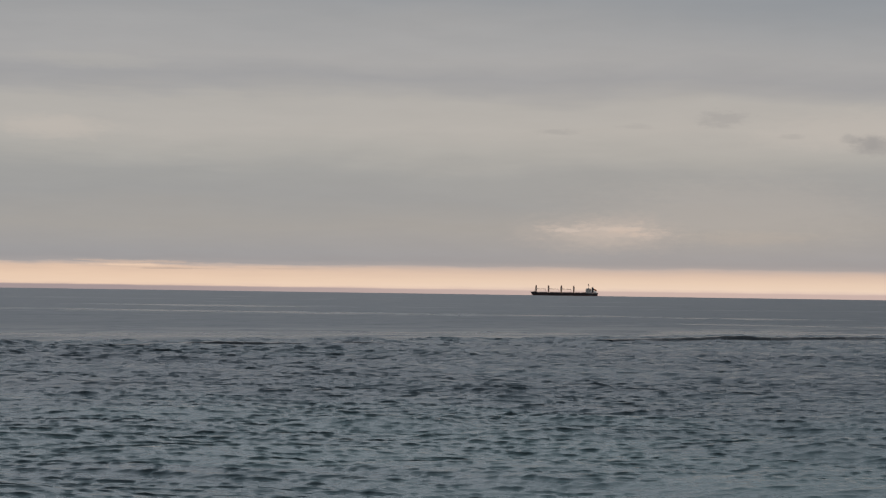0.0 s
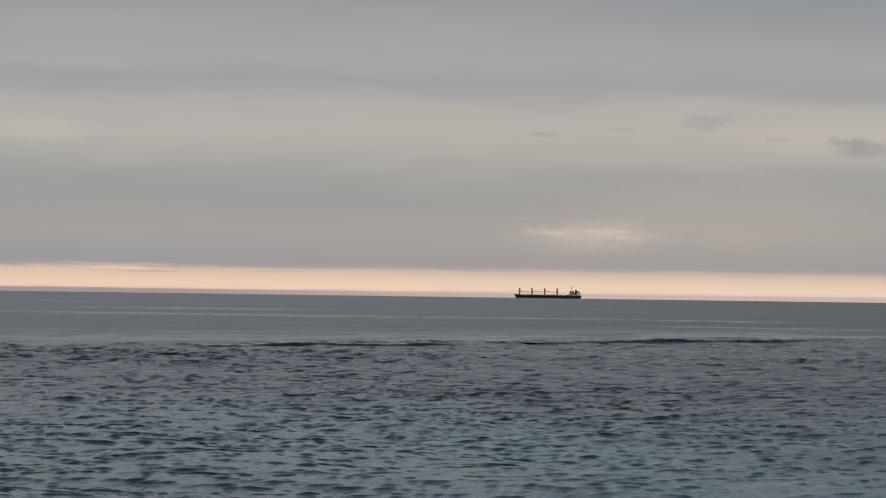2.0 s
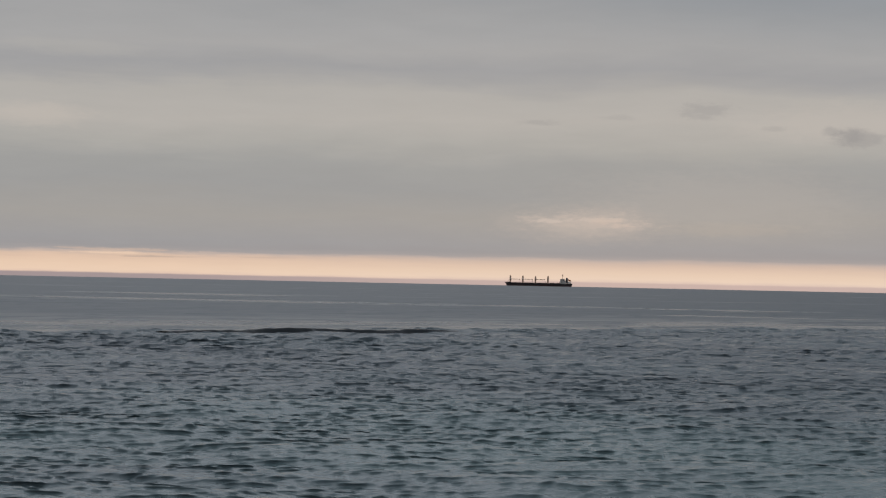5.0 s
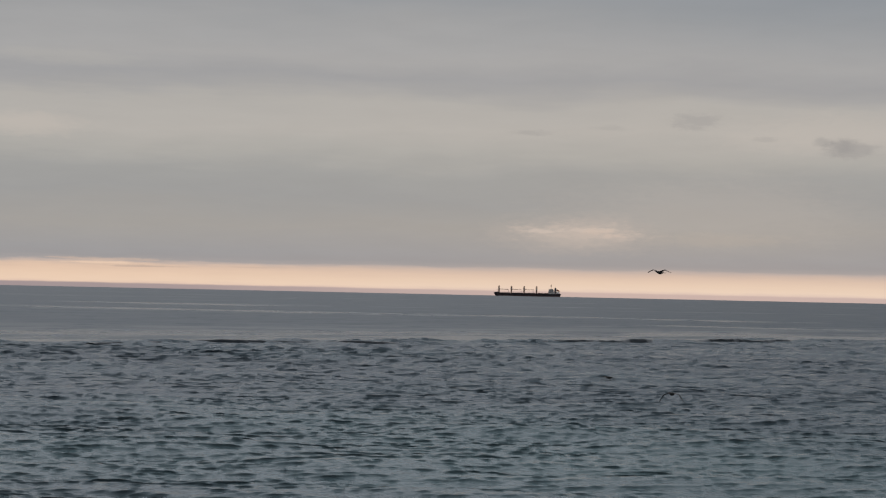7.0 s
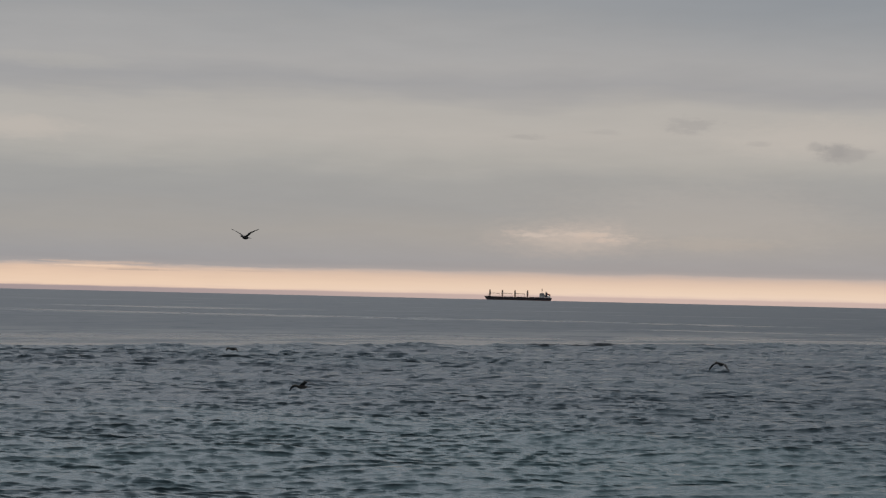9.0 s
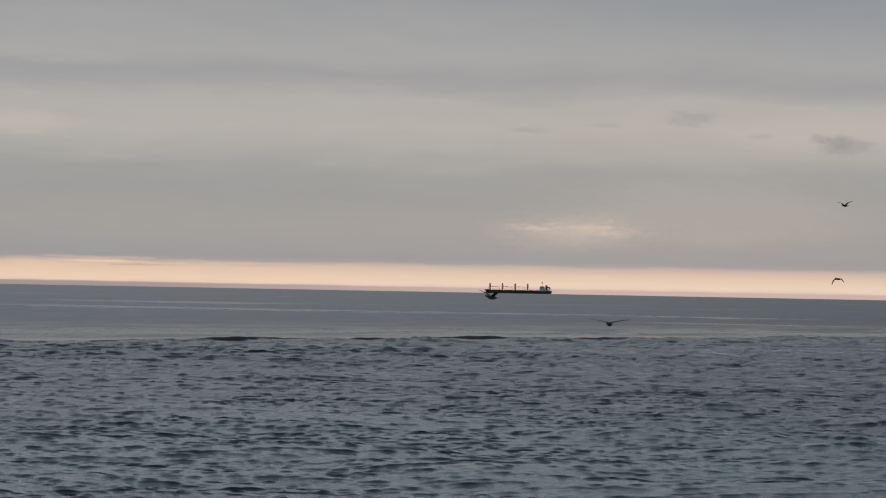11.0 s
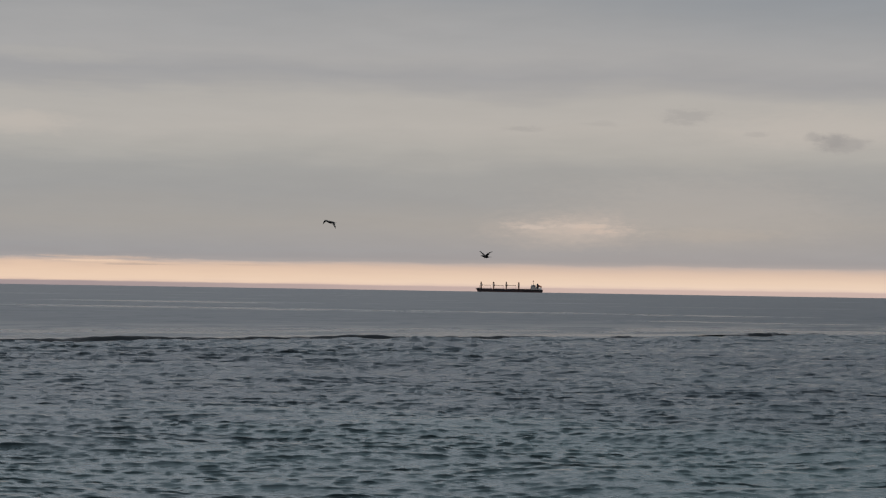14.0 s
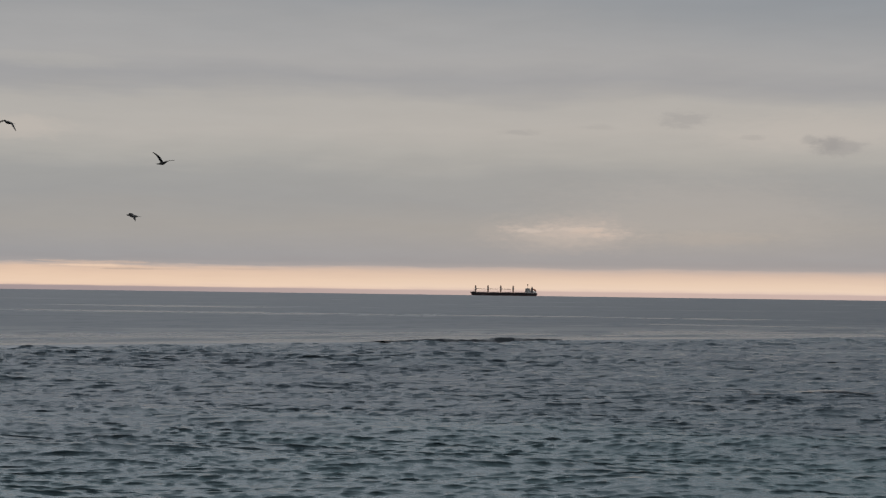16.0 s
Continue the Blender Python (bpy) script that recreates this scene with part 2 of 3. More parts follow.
GLASS = painted("dark_window_glass", (0.02, 0.025, 0.03), (0.04, 0.045, 0.05), 0.1, 0.0, 1.0, 0.5)
STEEL = painted("mast_steel", (0.20, 0.19, 0.18), (0.28, 0.20, 0.15), 0.5, 0.6, 0.6, 0.5)
FEATHER = painted("brown_grey_feather", (0.030, 0.026, 0.023), (0.055, 0.048, 0.042), 0.8, 0.0, 9.0, 0.8)
FLIGHT = painted("dark_flight_feather", (0.016, 0.015, 0.014), (0.03, 0.027, 0.024), 0.8, 0.0, 14.0, 0.8)
PALE = painted("pale_head_feather", (0.07, 0.062, 0.055), (0.12, 0.11, 0.10), 0.8, 0.0, 14.0, 0.7)
HORN = painted("bill_horn", (0.16, 0.11, 0.05), (0.05, 0.04, 0.03), 0.5, 0.0, 40.0, 0.7)


# ---- mesh helpers ----
def part(name, bm, mat, parent=None, label="", smooth=False):
    me = bpy.data.meshes.new(name)
    bm.normal_update()
    bm.to_mesh(me)
    bm.free()
    me.materials.append(mat)
    if smooth:
        me.polygons.foreach_set("use_smooth", [True] * len(me.polygons))
    ob = new(name, me)
    ob.parent = parent
    if label:
        tagged(ob, label)
    return ob


def box(bm, x0, x1, y0, y1, z0, z1, bevel=0.0):
    made = bmesh.ops.create_cube(bm, size=1.0)["verts"]
    for v in made:
        v.co = Vector(((x0 + x1) / 2 + v.co.x * (x1 - x0), (y0 + y1) / 2 + v.co.y * (y1 - y0), (z0 + z1) / 2 + v.co.z * (z1 - z0)))
    if bevel:
        edges = list({e for v in made for e in v.link_edges})
        bmesh.ops.bevel(bm, geom=edges, offset=bevel, segments=2, affect="EDGES", profile=0.5)


def tube(bm, a, b, r0, r1=None, sides=10):
    a, b = Vector(a), Vector(b)
    r1 = r0 if r1 is None else r1
    q = (b - a).to_track_quat("Z", "Y")
    rings = []
    for c, r in ((a, r0), (b, r1)):
        rings.append([bm.verts.new(c + q @ Vector((r * math.cos(i * math.tau / sides), r * math.sin(i * math.tau / sides), 0))) for i in range(sides)])
    for i in range(sides):
        j = (i + 1) % sides
        bm.faces.new((rings[0][i], rings[0][j], rings[1][j], rings[1][i]))
    bm.faces.new(rings[0][::-1])
    bm.faces.new(rings[1])


def loft(bm, rings, closed=True):
    """Skin rings of equal length, with caps."""
    made = [[bm.verts.new(p) for p in ring] for ring in rings]
    n = len(made[0])
    for a, b in zip(made, made[1:]):
        for i in range(n if closed else n - 1):
            j = (i + 1) % n
            bm.faces.new((a[i], a[j], b[j], b[i]))
    bm.faces.new(made[0][::-1])
    bm.faces.new(made[-1])
    bmesh.ops.recalc_face_normals(bm, faces=bm.faces)


def grid_mesh(name, xs, ys, zs, mat):
    """A smooth sheet from three arrays of one shape."""
    rows, cols = xs.shape
    me = bpy.data.meshes.new(name)
    co = np.stack([xs, ys, zs], axis=-1).reshape(-1, 3).astype(np.float32)
    i = np.arange(rows * cols).reshape(rows, cols)
    q = np.stack([i[:-1, :-1], i[:-1, 1:], i[1:, 1:], i[1:, :-1]], axis=-1).reshape(-1, 4).astype(np.int32)
    me.vertices.add(len(co))
    me.vertices.foreach_set("co", co.ravel())
    me.loops.add(q.size)
    me.loops.foreach_set("vertex_index", q.ravel())
    me.polygons.add(len(q))
    me.polygons.foreach_set("loop_start", np.arange(0, q.size, 4, dtype=np.int32))
    me.polygons.foreach_set("use_smooth", np.ones(len(q), dtype=bool))
    me.update(calc_edges=True)
    me.materials.append(mat)
    return new(name, me)


# ---- the sea ----
SLANT = 0.78


def shoal(x):
    """How far out the shoal lies: its line runs slantwise to the shore."""
    return 133.0 + SLANT * x


def waves(x, y, seed, count, shortest, longest, steep, spread, main=0.0):
    """Height and sideways shift of a sum of crested wind waves."""
    rng = np.random.RandomState(seed)
    h, dx, dy = np.zeros_like(x), np.zeros_like(x), np.zeros_like(x)
    for n in range(count):
        length = shortest * (longest / shortest) ** rng.rand()
        turn = rng.normal(main, spread)
        kx, ky = math.sin(turn) * math.tau / length, -math.cos(turn) * math.tau / length
        amp = steep * length ** 0.6 * longest ** 0.2 / math.tau / math.sqrt(count) * 1.4
        p = kx * x + ky * y + rng.rand() * math.tau
        h += amp * np.cos(p)
        dx -= amp * math.sin(turn) * np.sin(p)
        dy += amp * math.cos(turn) * np.sin(p)
    return h, dx, dy


def smooth(v, a, b):
    f = np.clip((v - a) / (b - a), 0, 1)
    return f * f * (3 - 2 * f)


def open_sea():
    """The sheet to the sea's edge; it dips under the chop inside the shoal."""
    r = np.concatenate([np.linspace(0.001, 85, 10), np.linspace(90, 330, 360), np.geomspace(335, 4940, 60)])
    a = np.concatenate([np.linspace(-0.42, 0.42, 300), np.linspace(0.42, math.tau - 0.42, 160)[1:]])
    rr, aa = np.meshgrid(r, a, indexing="ij")
    x, y = rr * np.sin(aa) + 3.0 * (1 - smooth(rr, 0.5, 60)), rr * np.cos(aa)
    out = y - shoal(np.clip(x, -60, 70))
    swell = 0.0
    rng = np.random.RandomState(12)
    for n in range(14):
        length, turn = 14 * 3.5 ** rng.rand(), rng.normal(0, 0.25)
        swell = swell + 0.020 * np.sin((x * math.sin(turn) + y * math.cos(turn)) * math.tau / length + rng.rand() * 6) * (0.6 + 0.5 * np.sin(x / (18 + 30 * rng.rand()) + rng.rand() * 6))
    # single short crests stand up here and there
    lone = waves(x, y, 31, 30, 2.2, 5.5, 1.0, 0.45)[0]
    lone = np.clip(lone / lone.std() - 1.5, 0, 1.2) * (np.abs(aa) < 0.42)
    y = y - 2.0 * 0.07 * lone * smooth(out, 4, 20)
    swell = (swell + 0.07 * lone) * smooth(out, 4, 20) * smooth(-rr, -700, -250)
    ob = grid_mesh("water", x, y, -0.7 * (1 - smooth(out, 1.0, 6.0)) + swell, OPEN)
    return tagged(ob, "grey open sea with long smooth slicks under overcast", "sea", kind="structure")


def chop_sheet(seed, level, turn):
    y = np.concatenate([np.arange(21.5, 50, 0.055), np.arange(50, 75, 0.10), np.arange(75, 110, 0.18), np.arange(110, 186, 0.30)])
    u = np.linspace(-1, 1, 480)
    yy, uu = np.meshgrid(y, u, indexing="ij")
    xx = uu * (yy * 0.29 + 7)
    h, dx, dy = waves(xx, yy, seed, 110, 0.28, 1.35, 0.19, 0.26, turn)
    # shorter wavelets over the shallows, where the long ones die down
    inshore = 1 - smooth(yy, 48, 95)
    hs, dxs, dys = waves(xx, yy, seed + 20, 60, 0.17, 0.48, 0.140, 0.34, -turn)
    calm, inshore = 1 - 0.22 * inshore, 0.35 + 0.75 * inshore
    h, dx, dy = h * calm + hs * inshore, dx * calm + dxs * inshore, dy * calm + dys * inshore
    h2 = waves(xx, yy, seed + 50, 14, 2.4, 13.0, 0.085, 0.30)[0]
    out = yy - shoal(xx)
    gust = 0.80 + 0.16 * np.sin(xx / 9.0 + seed) * np.sin(yy / 13.0 + 2 * seed) + 0.30 * np.exp(-(out / 42.0) ** 2)
    # the wind falls off a little along the shore
    gust = gust * (1 - 0.12 * smooth(xx / yy, -0.02, 0.22))
    # the shoal's lip: a short face to the shore
    rise = (0.15 + 0.05 * np.sin(xx / 6.3 + seed) + 0.04 * np.sin(xx / 2.1 + 2 * seed)) * np.exp(-(out / np.where(out < 0, 1.3, 4.0)) ** 2)
    end = 1 - smooth(out, 1.0, 5.0)
    z = level + (h * gust + h2 + rise) * end - 0.6 * (1 - end)
    # the higher crests lean over towards the shore
    peak = np.clip(h * gust - 0.2 * h.std(), 0, None)
    lean = 2.55 * peak
    ob = grid_mesh("water", xx + 1.2 * dx * gust, yy + 1.2 * dy * gust - lean, z, CHOP)
    return tagged(ob, "choppy dark blue-green inshore water with small wind waves", "sea", kind="structure")


sea = open_sea()
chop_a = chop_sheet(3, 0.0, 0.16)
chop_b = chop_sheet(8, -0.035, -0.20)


def swell_crest(length, height, seed):
    """A low swell that humps up on the shoal: a short steep face to the shore, a long back."""
    n, m = 220, 26
    u = np.linspace(-1, 1, n)
    w = np.concatenate([np.linspace(-0.5, 0.0, 10), np.linspace(0.1, 5.0, m - 10)])
    uu, ww = np.meshgrid(u, w, indexing="ij")
    rng = np.random.RandomState(seed)
    a, b, c = rng.rand(3) * 6
    nick = sum(np.sin(uu * (19 + 11 * i) + rng.rand() * 6) / (1 + 0.5 * i) for i in range(7))
    top = height * (1 - uu ** 2) ** 0.7 * (0.62 + 0.30 * np.sin(uu * 7 + a) + 0.18 * np.sin(uu * 31 + b) * np.cos(uu * 17 + c) + 0.05 * nick)
    face = smooth(ww, -0.42, -0.02)
    back = np.cos(np.clip(ww / 5.0, 0, 1) * math.pi / 2) ** 1.6
    shape = np.where(ww < 0, face, back)
    bend = 0.7 * np.sin(uu * 3.1 + a) + 0.25 * np.sin(uu * 13 + c) + 0.02 * nick
    z = (top + 0.25) * shape - 0.25
    ob = grid_mesh("swell", uu * length / 2, ww + bend, z, DARKENED_SWELL)
    return tagged(ob, "low swell humping up on the shoal line, face shade put in its colour", "wave", "swells on the shoal")


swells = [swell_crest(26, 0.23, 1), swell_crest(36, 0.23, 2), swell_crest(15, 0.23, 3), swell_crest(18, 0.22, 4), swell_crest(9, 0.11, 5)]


# ---- the ship ----
def ship():
    """A geared bulk carrier of 180 m; x runs from the bow (negative) to the stern, z from the waterline."""
    top = tagged(new("cargo_ship"), "dark geared bulk carrier with four deck cranes on the horizon", "ship")
    L, B, D = 180.0, 28.0, 7.0

    def station(s, z):
        """Half breadth at s (0 bow to 1 stern) and height z."""
        fine = min(1.0, (max(s, 0.0) / 0.13) ** 0.55) * min(1.0, 0.72 + (1 - s) / 0.16 * 0.28)
        return B / 2 * fine * (0.90 + 0.10 * max(0.0, z) / D)

    def sheer(s):
        return D + 2.2 * max(0.0, (0.10 - s) / 0.10) ** 0.7 + 0.5 * max(0, (s - 0.93) / 0.07)

    def hull_rings(z0, z1):
        rings = []
        for i in range(41):
            s = i / 40
            s = s * s * (3 - 2 * s) * 0.5 + s * 0.5
            hi = sheer(s) if z1 is None else z1
            ring = []
            for side in (1, -1):
                for j in range(5) if side == 1 else range(4, -1, -1):
                    z = z0 + (hi - z0) * j / 4
                    rake = -4.5 * (z / D) * max(0.0, 1 - s / 0.12) + 2.0 * (z / D) * max(0.0, (s - 0.94) / 0.06)
                    ring.append((-L / 2 + s * (L - 6) + 3 + rake, side * max(0.15, station(s, z)), z))
            rings.append(ring)
        return rings

    bm = bmesh.new()
    loft(bm, hull_rings(1.1, None))
    part("hull", bm, HULL_PAINT, top, "black-painted hull streaked with rust")
    bm = bmesh.new()
    loft(bm, hull_rings(-2.0, 1.1))
    part("boot_topping", bm, BOOT_PAINT, top, "dull red paint at the waterline")
    bm = bmesh.new()
    box(bm, -74, 84, -12.4, 12.4, D - 0.1, D + 0.12)
    part("deck", bm, DECK_PAINT, top)
    bm = bmesh.new()
    box(bm, -86, -76, -5, 5, D, D + 2.6, 0.3)
    part("forecastle", bm, HULL_PAINT, top)
    bm = bmesh.new()
    tube(bm, (-82, 0, D + 2), (-82, 0, D + 9.5), 0.35, 0.2)
    tube(bm, (-82, -1.6, D + 7), (-82, 1.6, D + 7), 0.15)
    part("foremast", bm, STEEL, top)

    cranes = (-77.5, -44.0, -9.8, 23.8)
    for a, b in zip((-73.5, -40.0, -5.8, 27.8, 44.0), (-48.0, -14.0, 20.0, 41.5, 56.0)):
        bm = bmesh.new()
        box(bm, a, b, -8.5, 8.5, D, D + 1.5, 0.1)
        for i in range(5):
            x = a + (b - a) * (i + 0.5) / 5
            box(bm, x - 0.25, x + 0.25, -8.6, 8.6, D + 1.5, D + 1.9)
        part("hatch_cover", bm, HATCH_PAINT, top)

    for n, x in enumerate(cranes):
        bm = bmesh.new()
        tube(bm, (x, 0, D), (x, 0, D + 8.5), 2.1, 2.0, 16)
        tube(bm, (x, 0, D + 8.5), (x, 0, D + 9.3), 2.6, 2.6, 16)
        crane = part("crane", bm, CRANE_PAINT, top, "rust-brown deck crane")
        bm = bmesh.new()
        rings = []
        for z, w in ((9.3, 2.3), (13.0, 2.3), (16.5, 1.9), (18.8, 1.6)):
            rings.append([(x - w, -w, D + z), (x + w, -w, D + z), (x + w, w, D + z), (x - w, w, D + z)])
        loft(bm, rings)
        box(bm, x - 1.5, x + 1.5, -0.8, 0.8, D + 18.8, D + 19.7, 0.1)
        part("tower", bm, CRANE_PAINT, crane)
        bm = bmesh.new()
        box(bm, x - 1.2, x + 1.2, -3.2, -1.8, D + 10.2, D + 12.6, 0.15)
        part("cab", bm, HOUSE_PAINT, crane, "pale crane cab")
        if n < 3:
            bm = bmesh.new()
            far = cranes[n + 1] - 7.0
            for side in (-0.9, 0.9):
                for up in (0.0, 1.1):
                    tube(bm, (x + 2, side, D + 9.8 + up), (far, side * 0.5, D + 9.0 + up * 0.6), 0.30, 0.22, 6)
            for i in range(9):
                xa = x + 2 + (far - x - 2) * i / 9
                xb = x + 2 + (far - x - 2) * (i + 1) / 9
                tube(bm, (xa, -0.8, D + 9.8), (xb, -0.8, D + 10.6), 0.14, 0.14, 5)
                tube(bm, (xa, 0.8, D + 10.6), (xb, 0.8, D + 9.8), 0.14, 0.14, 5)
            part("jib", bm, CRANE_PAINT, crane, "lowered lattice jib")
            bm = bmesh.new()
            tube(bm, (far - 1, 0, D + 0.1), (far - 1, 0, D + 9.0), 0.22, 0.2, 8)
            part("jib_rest", bm, STEEL, top)

    # accommodation aft: a tall block forward, lower houses behind it
    bm = bmesh.new()
    for i, (a, b, w) in enumerate(((56, 72.5, 12.5), (56.3, 71.5, 12.0), (56.6, 70, 11.5), (57, 69.4, 11.0))):
        box(bm, a, b, -w, w, D + 2.6 * i, D + 2.6 * (i + 1) - 0.3, 0.1)
    box(bm, 76.5, 85.5, -10.5, 10.5, D, D + 2.9, 0.15)
    box(bm, 77.5, 83.5, -8.5, 8.5, D + 2.9, D + 5.6, 0.15)
    house = part("superstructure", bm, HOUSE_PAINT, top, "off-white accommodation block")
    # overhanging slabs coloured dark to draw the shadow lines under each deck
    for i, (a, b, w) in enumerate(((55.2, 73.5, 12.9), (55.5, 72.3, 12.4), (55.8, 70.8, 11.9), (56.2, 70.2, 11.4))):
        bm = bmesh.new()
        box(bm, a, b, -w, w, D + 2.6 * (i + 1) - 0.3, D + 2.6 * (i + 1))
        part("deck_slab", bm, HATCH_PAINT, house, "brown deck edge, its dark tone a painted shadow line")
    bm = bmesh.new()
    box(bm, 57.5, 68, -14, 14, D + 10.4, D + 12.8, 0.15)
    bridge = part("bridge", bm, HOUSE_PAINT, house)
    bm = bmesh.new()
    box(bm, 57.42, 68.05, -14.05, 14.05, D + 11.35, D + 12.2)
    part("bridge_window", bm, GLASS, bridge, "dark band of bridge windows")
    for i in range(4):
        for q in range(6):
            bm = bmesh.new()
            x, w = 57.6 + 0.3 * i + q * 2.0, 12.5 - 0.5 * i
            box(bm, x, x + 0.9, -w - 0.06, -w + 0.1, D + 0.9 + 2.6 * i, D + 1.7 + 2.6 * i)
            part("window", bm, GLASS, house)
    bm = bmesh.new()
    tube(bm, (63, 0, D + 12.6), (63, 0, D + 25.5), 0.45, 0.3)
    tube(bm, (63, -3, D + 17.0), (63, 3, D + 17.0), 0.25)
    mast = part("radar_mast", bm, FUNNEL_PAINT, top, "dark radar mast")
    bm = bmesh.new()
    box(bm, 61.8, 64.2, -1.6, 1.6, D + 19.8, D + 24.2, 0.3)
    part("radar_platform", bm, CRANE_PAINT, mast, "rust-brown platform on the mast")
    bm = bmesh.new()
    rings = []
    for z, g in ((0, 3.2), (9, 2.9), (14.5, 2.6)):
        rings.append([(74.5 + g * 1.0 * math.cos(i * math.tau / 14), g * 1.3 * math.sin(i * math.tau / 14), D + 1 + z) for i in range(14)])
    loft(bm, rings)
    funnel = part("funnel", bm, FUNNEL_PAINT, top, "dark funnel casing")
    bm = bmesh.new()
    for y in (-1.2, 0.2, 1.4):
        tube(bm, (74.5, y, D + 15.5), (75.2, y, D + 17.4), 0.4)
    part("exhaust_pipe", bm, FUNNEL_PAINT, funnel)
    # slipway and free-fall boat
    bm = bmesh.new()
    for y in (-2.2, 2.2):
        tube(bm, (76, y, D + 9.5), (87, y, D + 4.6), 0.4, 0.4, 6)
        tube(bm, (77, y, D), (77, y, D + 9.0), 0.35, 0.35, 6)
        tube(bm, (84, y, D), (84, y, D + 5.9), 0.35, 0.35, 6)
    ramp = part("lifeboat_ramp", bm, STEEL, top)
    bm = bmesh.new()
    rings = []
    for i in range(9):
        s = i / 8
        r = 1.7 * math.sin(math.pi * (0.12 + 0.80 * s)) ** 0.5
        c = Vector((77.0 + 9.0 * s, 0, D + 11.4 - 4.1 * s))
        rings.append([c + Vector((0.4 * r * math.cos(a), r * math.sin(a), r * math.cos(a))) for a in (j * math.tau / 12 for j in range(12))])
    loft(bm, rings)
    part("lifeboat", bm, BOAT_PAINT, ramp, "orange free-fall lifeboat", True)
    # rails
    bm = bmesh.new()
    for side in (-12.3, 12.3):
        for up in (0.6, 1.1):
            tube(bm, (-72, side, D + up), (84, side, D + up), 0.05, 0.05, 4)
        for i in range(40):
            x = -72 + i * 4
            tube(bm, (x, side, D), (x, side, D + 1.1), 0.05, 0.05, 4)
    part("railing", bm, STEEL, top)
    return top


cargo_ship = ship()


# ---- the birds ----
def wing_ring(y, chord, lead, thick, bend):
    """A rib of a wing at y along the span: leading edge ahead, thin trailing edge."""
    out = []
    for s, up in ((0.0, 0.0), (0.12, 0.55), (0.35, 0.8), (0.7, 0.45), (1.0, 0.03), (0.7, 0.15), (0.35, 0.1), (0.12, -0.3)):
        out.append((lead - s * chord, y, bend + up * thick))
    return out


def gull(label):
    """A gull of 1.35 m span, flying along +x. Wings hinge at the shoulder and at the wrist."""
    top = tagged(new("gull"), label, "bird", "gulls over the water")
    top.scale = (0.88, 0.88, 0.88)
    bm = bmesh.new()
    rings = []
    for x, r, z in ((-0.24, 0.020, 0.015), (-0.16, 0.048, 0.005), (-0.06, 0.070, -0.005), (0.05, 0.074, -0.008), (0.14, 0.058, 0.0), (0.20, 0.040, 0.012)):
        rings.append([(x, r * math.cos(a), z + r * 0.92 * math.sin(a)) for a in (i * math.tau / 12 for i in range(12))])
    loft(bm, rings)
    part("body", bm, FEATHER, top, "", True)
    bm = bmesh.new()
    rings = []
    for x, r, z in ((0.18, 0.036, 0.010), (0.23, 0.042, 0.022), (0.28, 0.040, 0.026), (0.315, 0.020, 0.020)):
        rings.append([(x, r * math.cos(a), z + r * math.sin(a)) for a in (i * math.tau / 12 for i in range(12))])
    loft(bm, rings)
    head = part("head", bm, PALE, top, "paler head", True)
    bm = bmesh.new()
    tube(bm, (0.31, 0, 0.019), (0.36, 0, 0.014), 0.013, 0.009, 8)
    tube(bm, (0.36, 0, 0.014), (0.375, 0, 0.002), 0.009, 0.002, 8)
    part("bill", bm, HORN, head)
    bm = bmesh.new()
    rings = []
    for x, w, z in ((-0.20, 0.035, 0.015), (-0.28, 0.060, 0.017), (-0.36, 0.085, 0.018)):
        rings.append([(x, -w, z), (x + 0.01, 0, z + 0.010), (x, w, z), (x + 0.01, 0, z - 0.006)])
    loft(bm, rings)
    part("tail", bm, FLIGHT, top, "fanned dark tail")
    joints = []
    for side in (1, -1):
        bm = bmesh.new()
        loft(bm, [wing_ring(side * y, c, l, 0.022, b) for y, c, l, b in
                  ((0.0, 0.19, 0.085, 0.0), (0.10, 0.185, 0.095, 0.006), (0.20, 0.175, 0.11, 0.008), (0.28, 0.165, 0.115, 0.004))])
        wing = part("wing", bm, FEATHER, top, "", True)
        bm = bmesh.new()
        loft(bm, [wing_ring(side * y, c, l, 0.014, b) for y, c, l, b in
                  ((-0.015, 0.165, 0.115, 0.0), (0.08, 0.145, 0.105, 0.002), (0.18, 0.115, 0.075, 0.0), (0.28, 0.075, 0.030, -0.006), (0.345, 0.020, -0.025, -0.012))])
        tip = part("wing_tip", bm, FLIGHT, wing, "dark pointed wing tip", True)
        joints.append((wing, tip, side))
    return top, joints


def eased(v, t):
    """A number, or rows of (t, number), at t."""
    return float(np.interp(t, *zip(*v))) if isinstance(v, list) else v


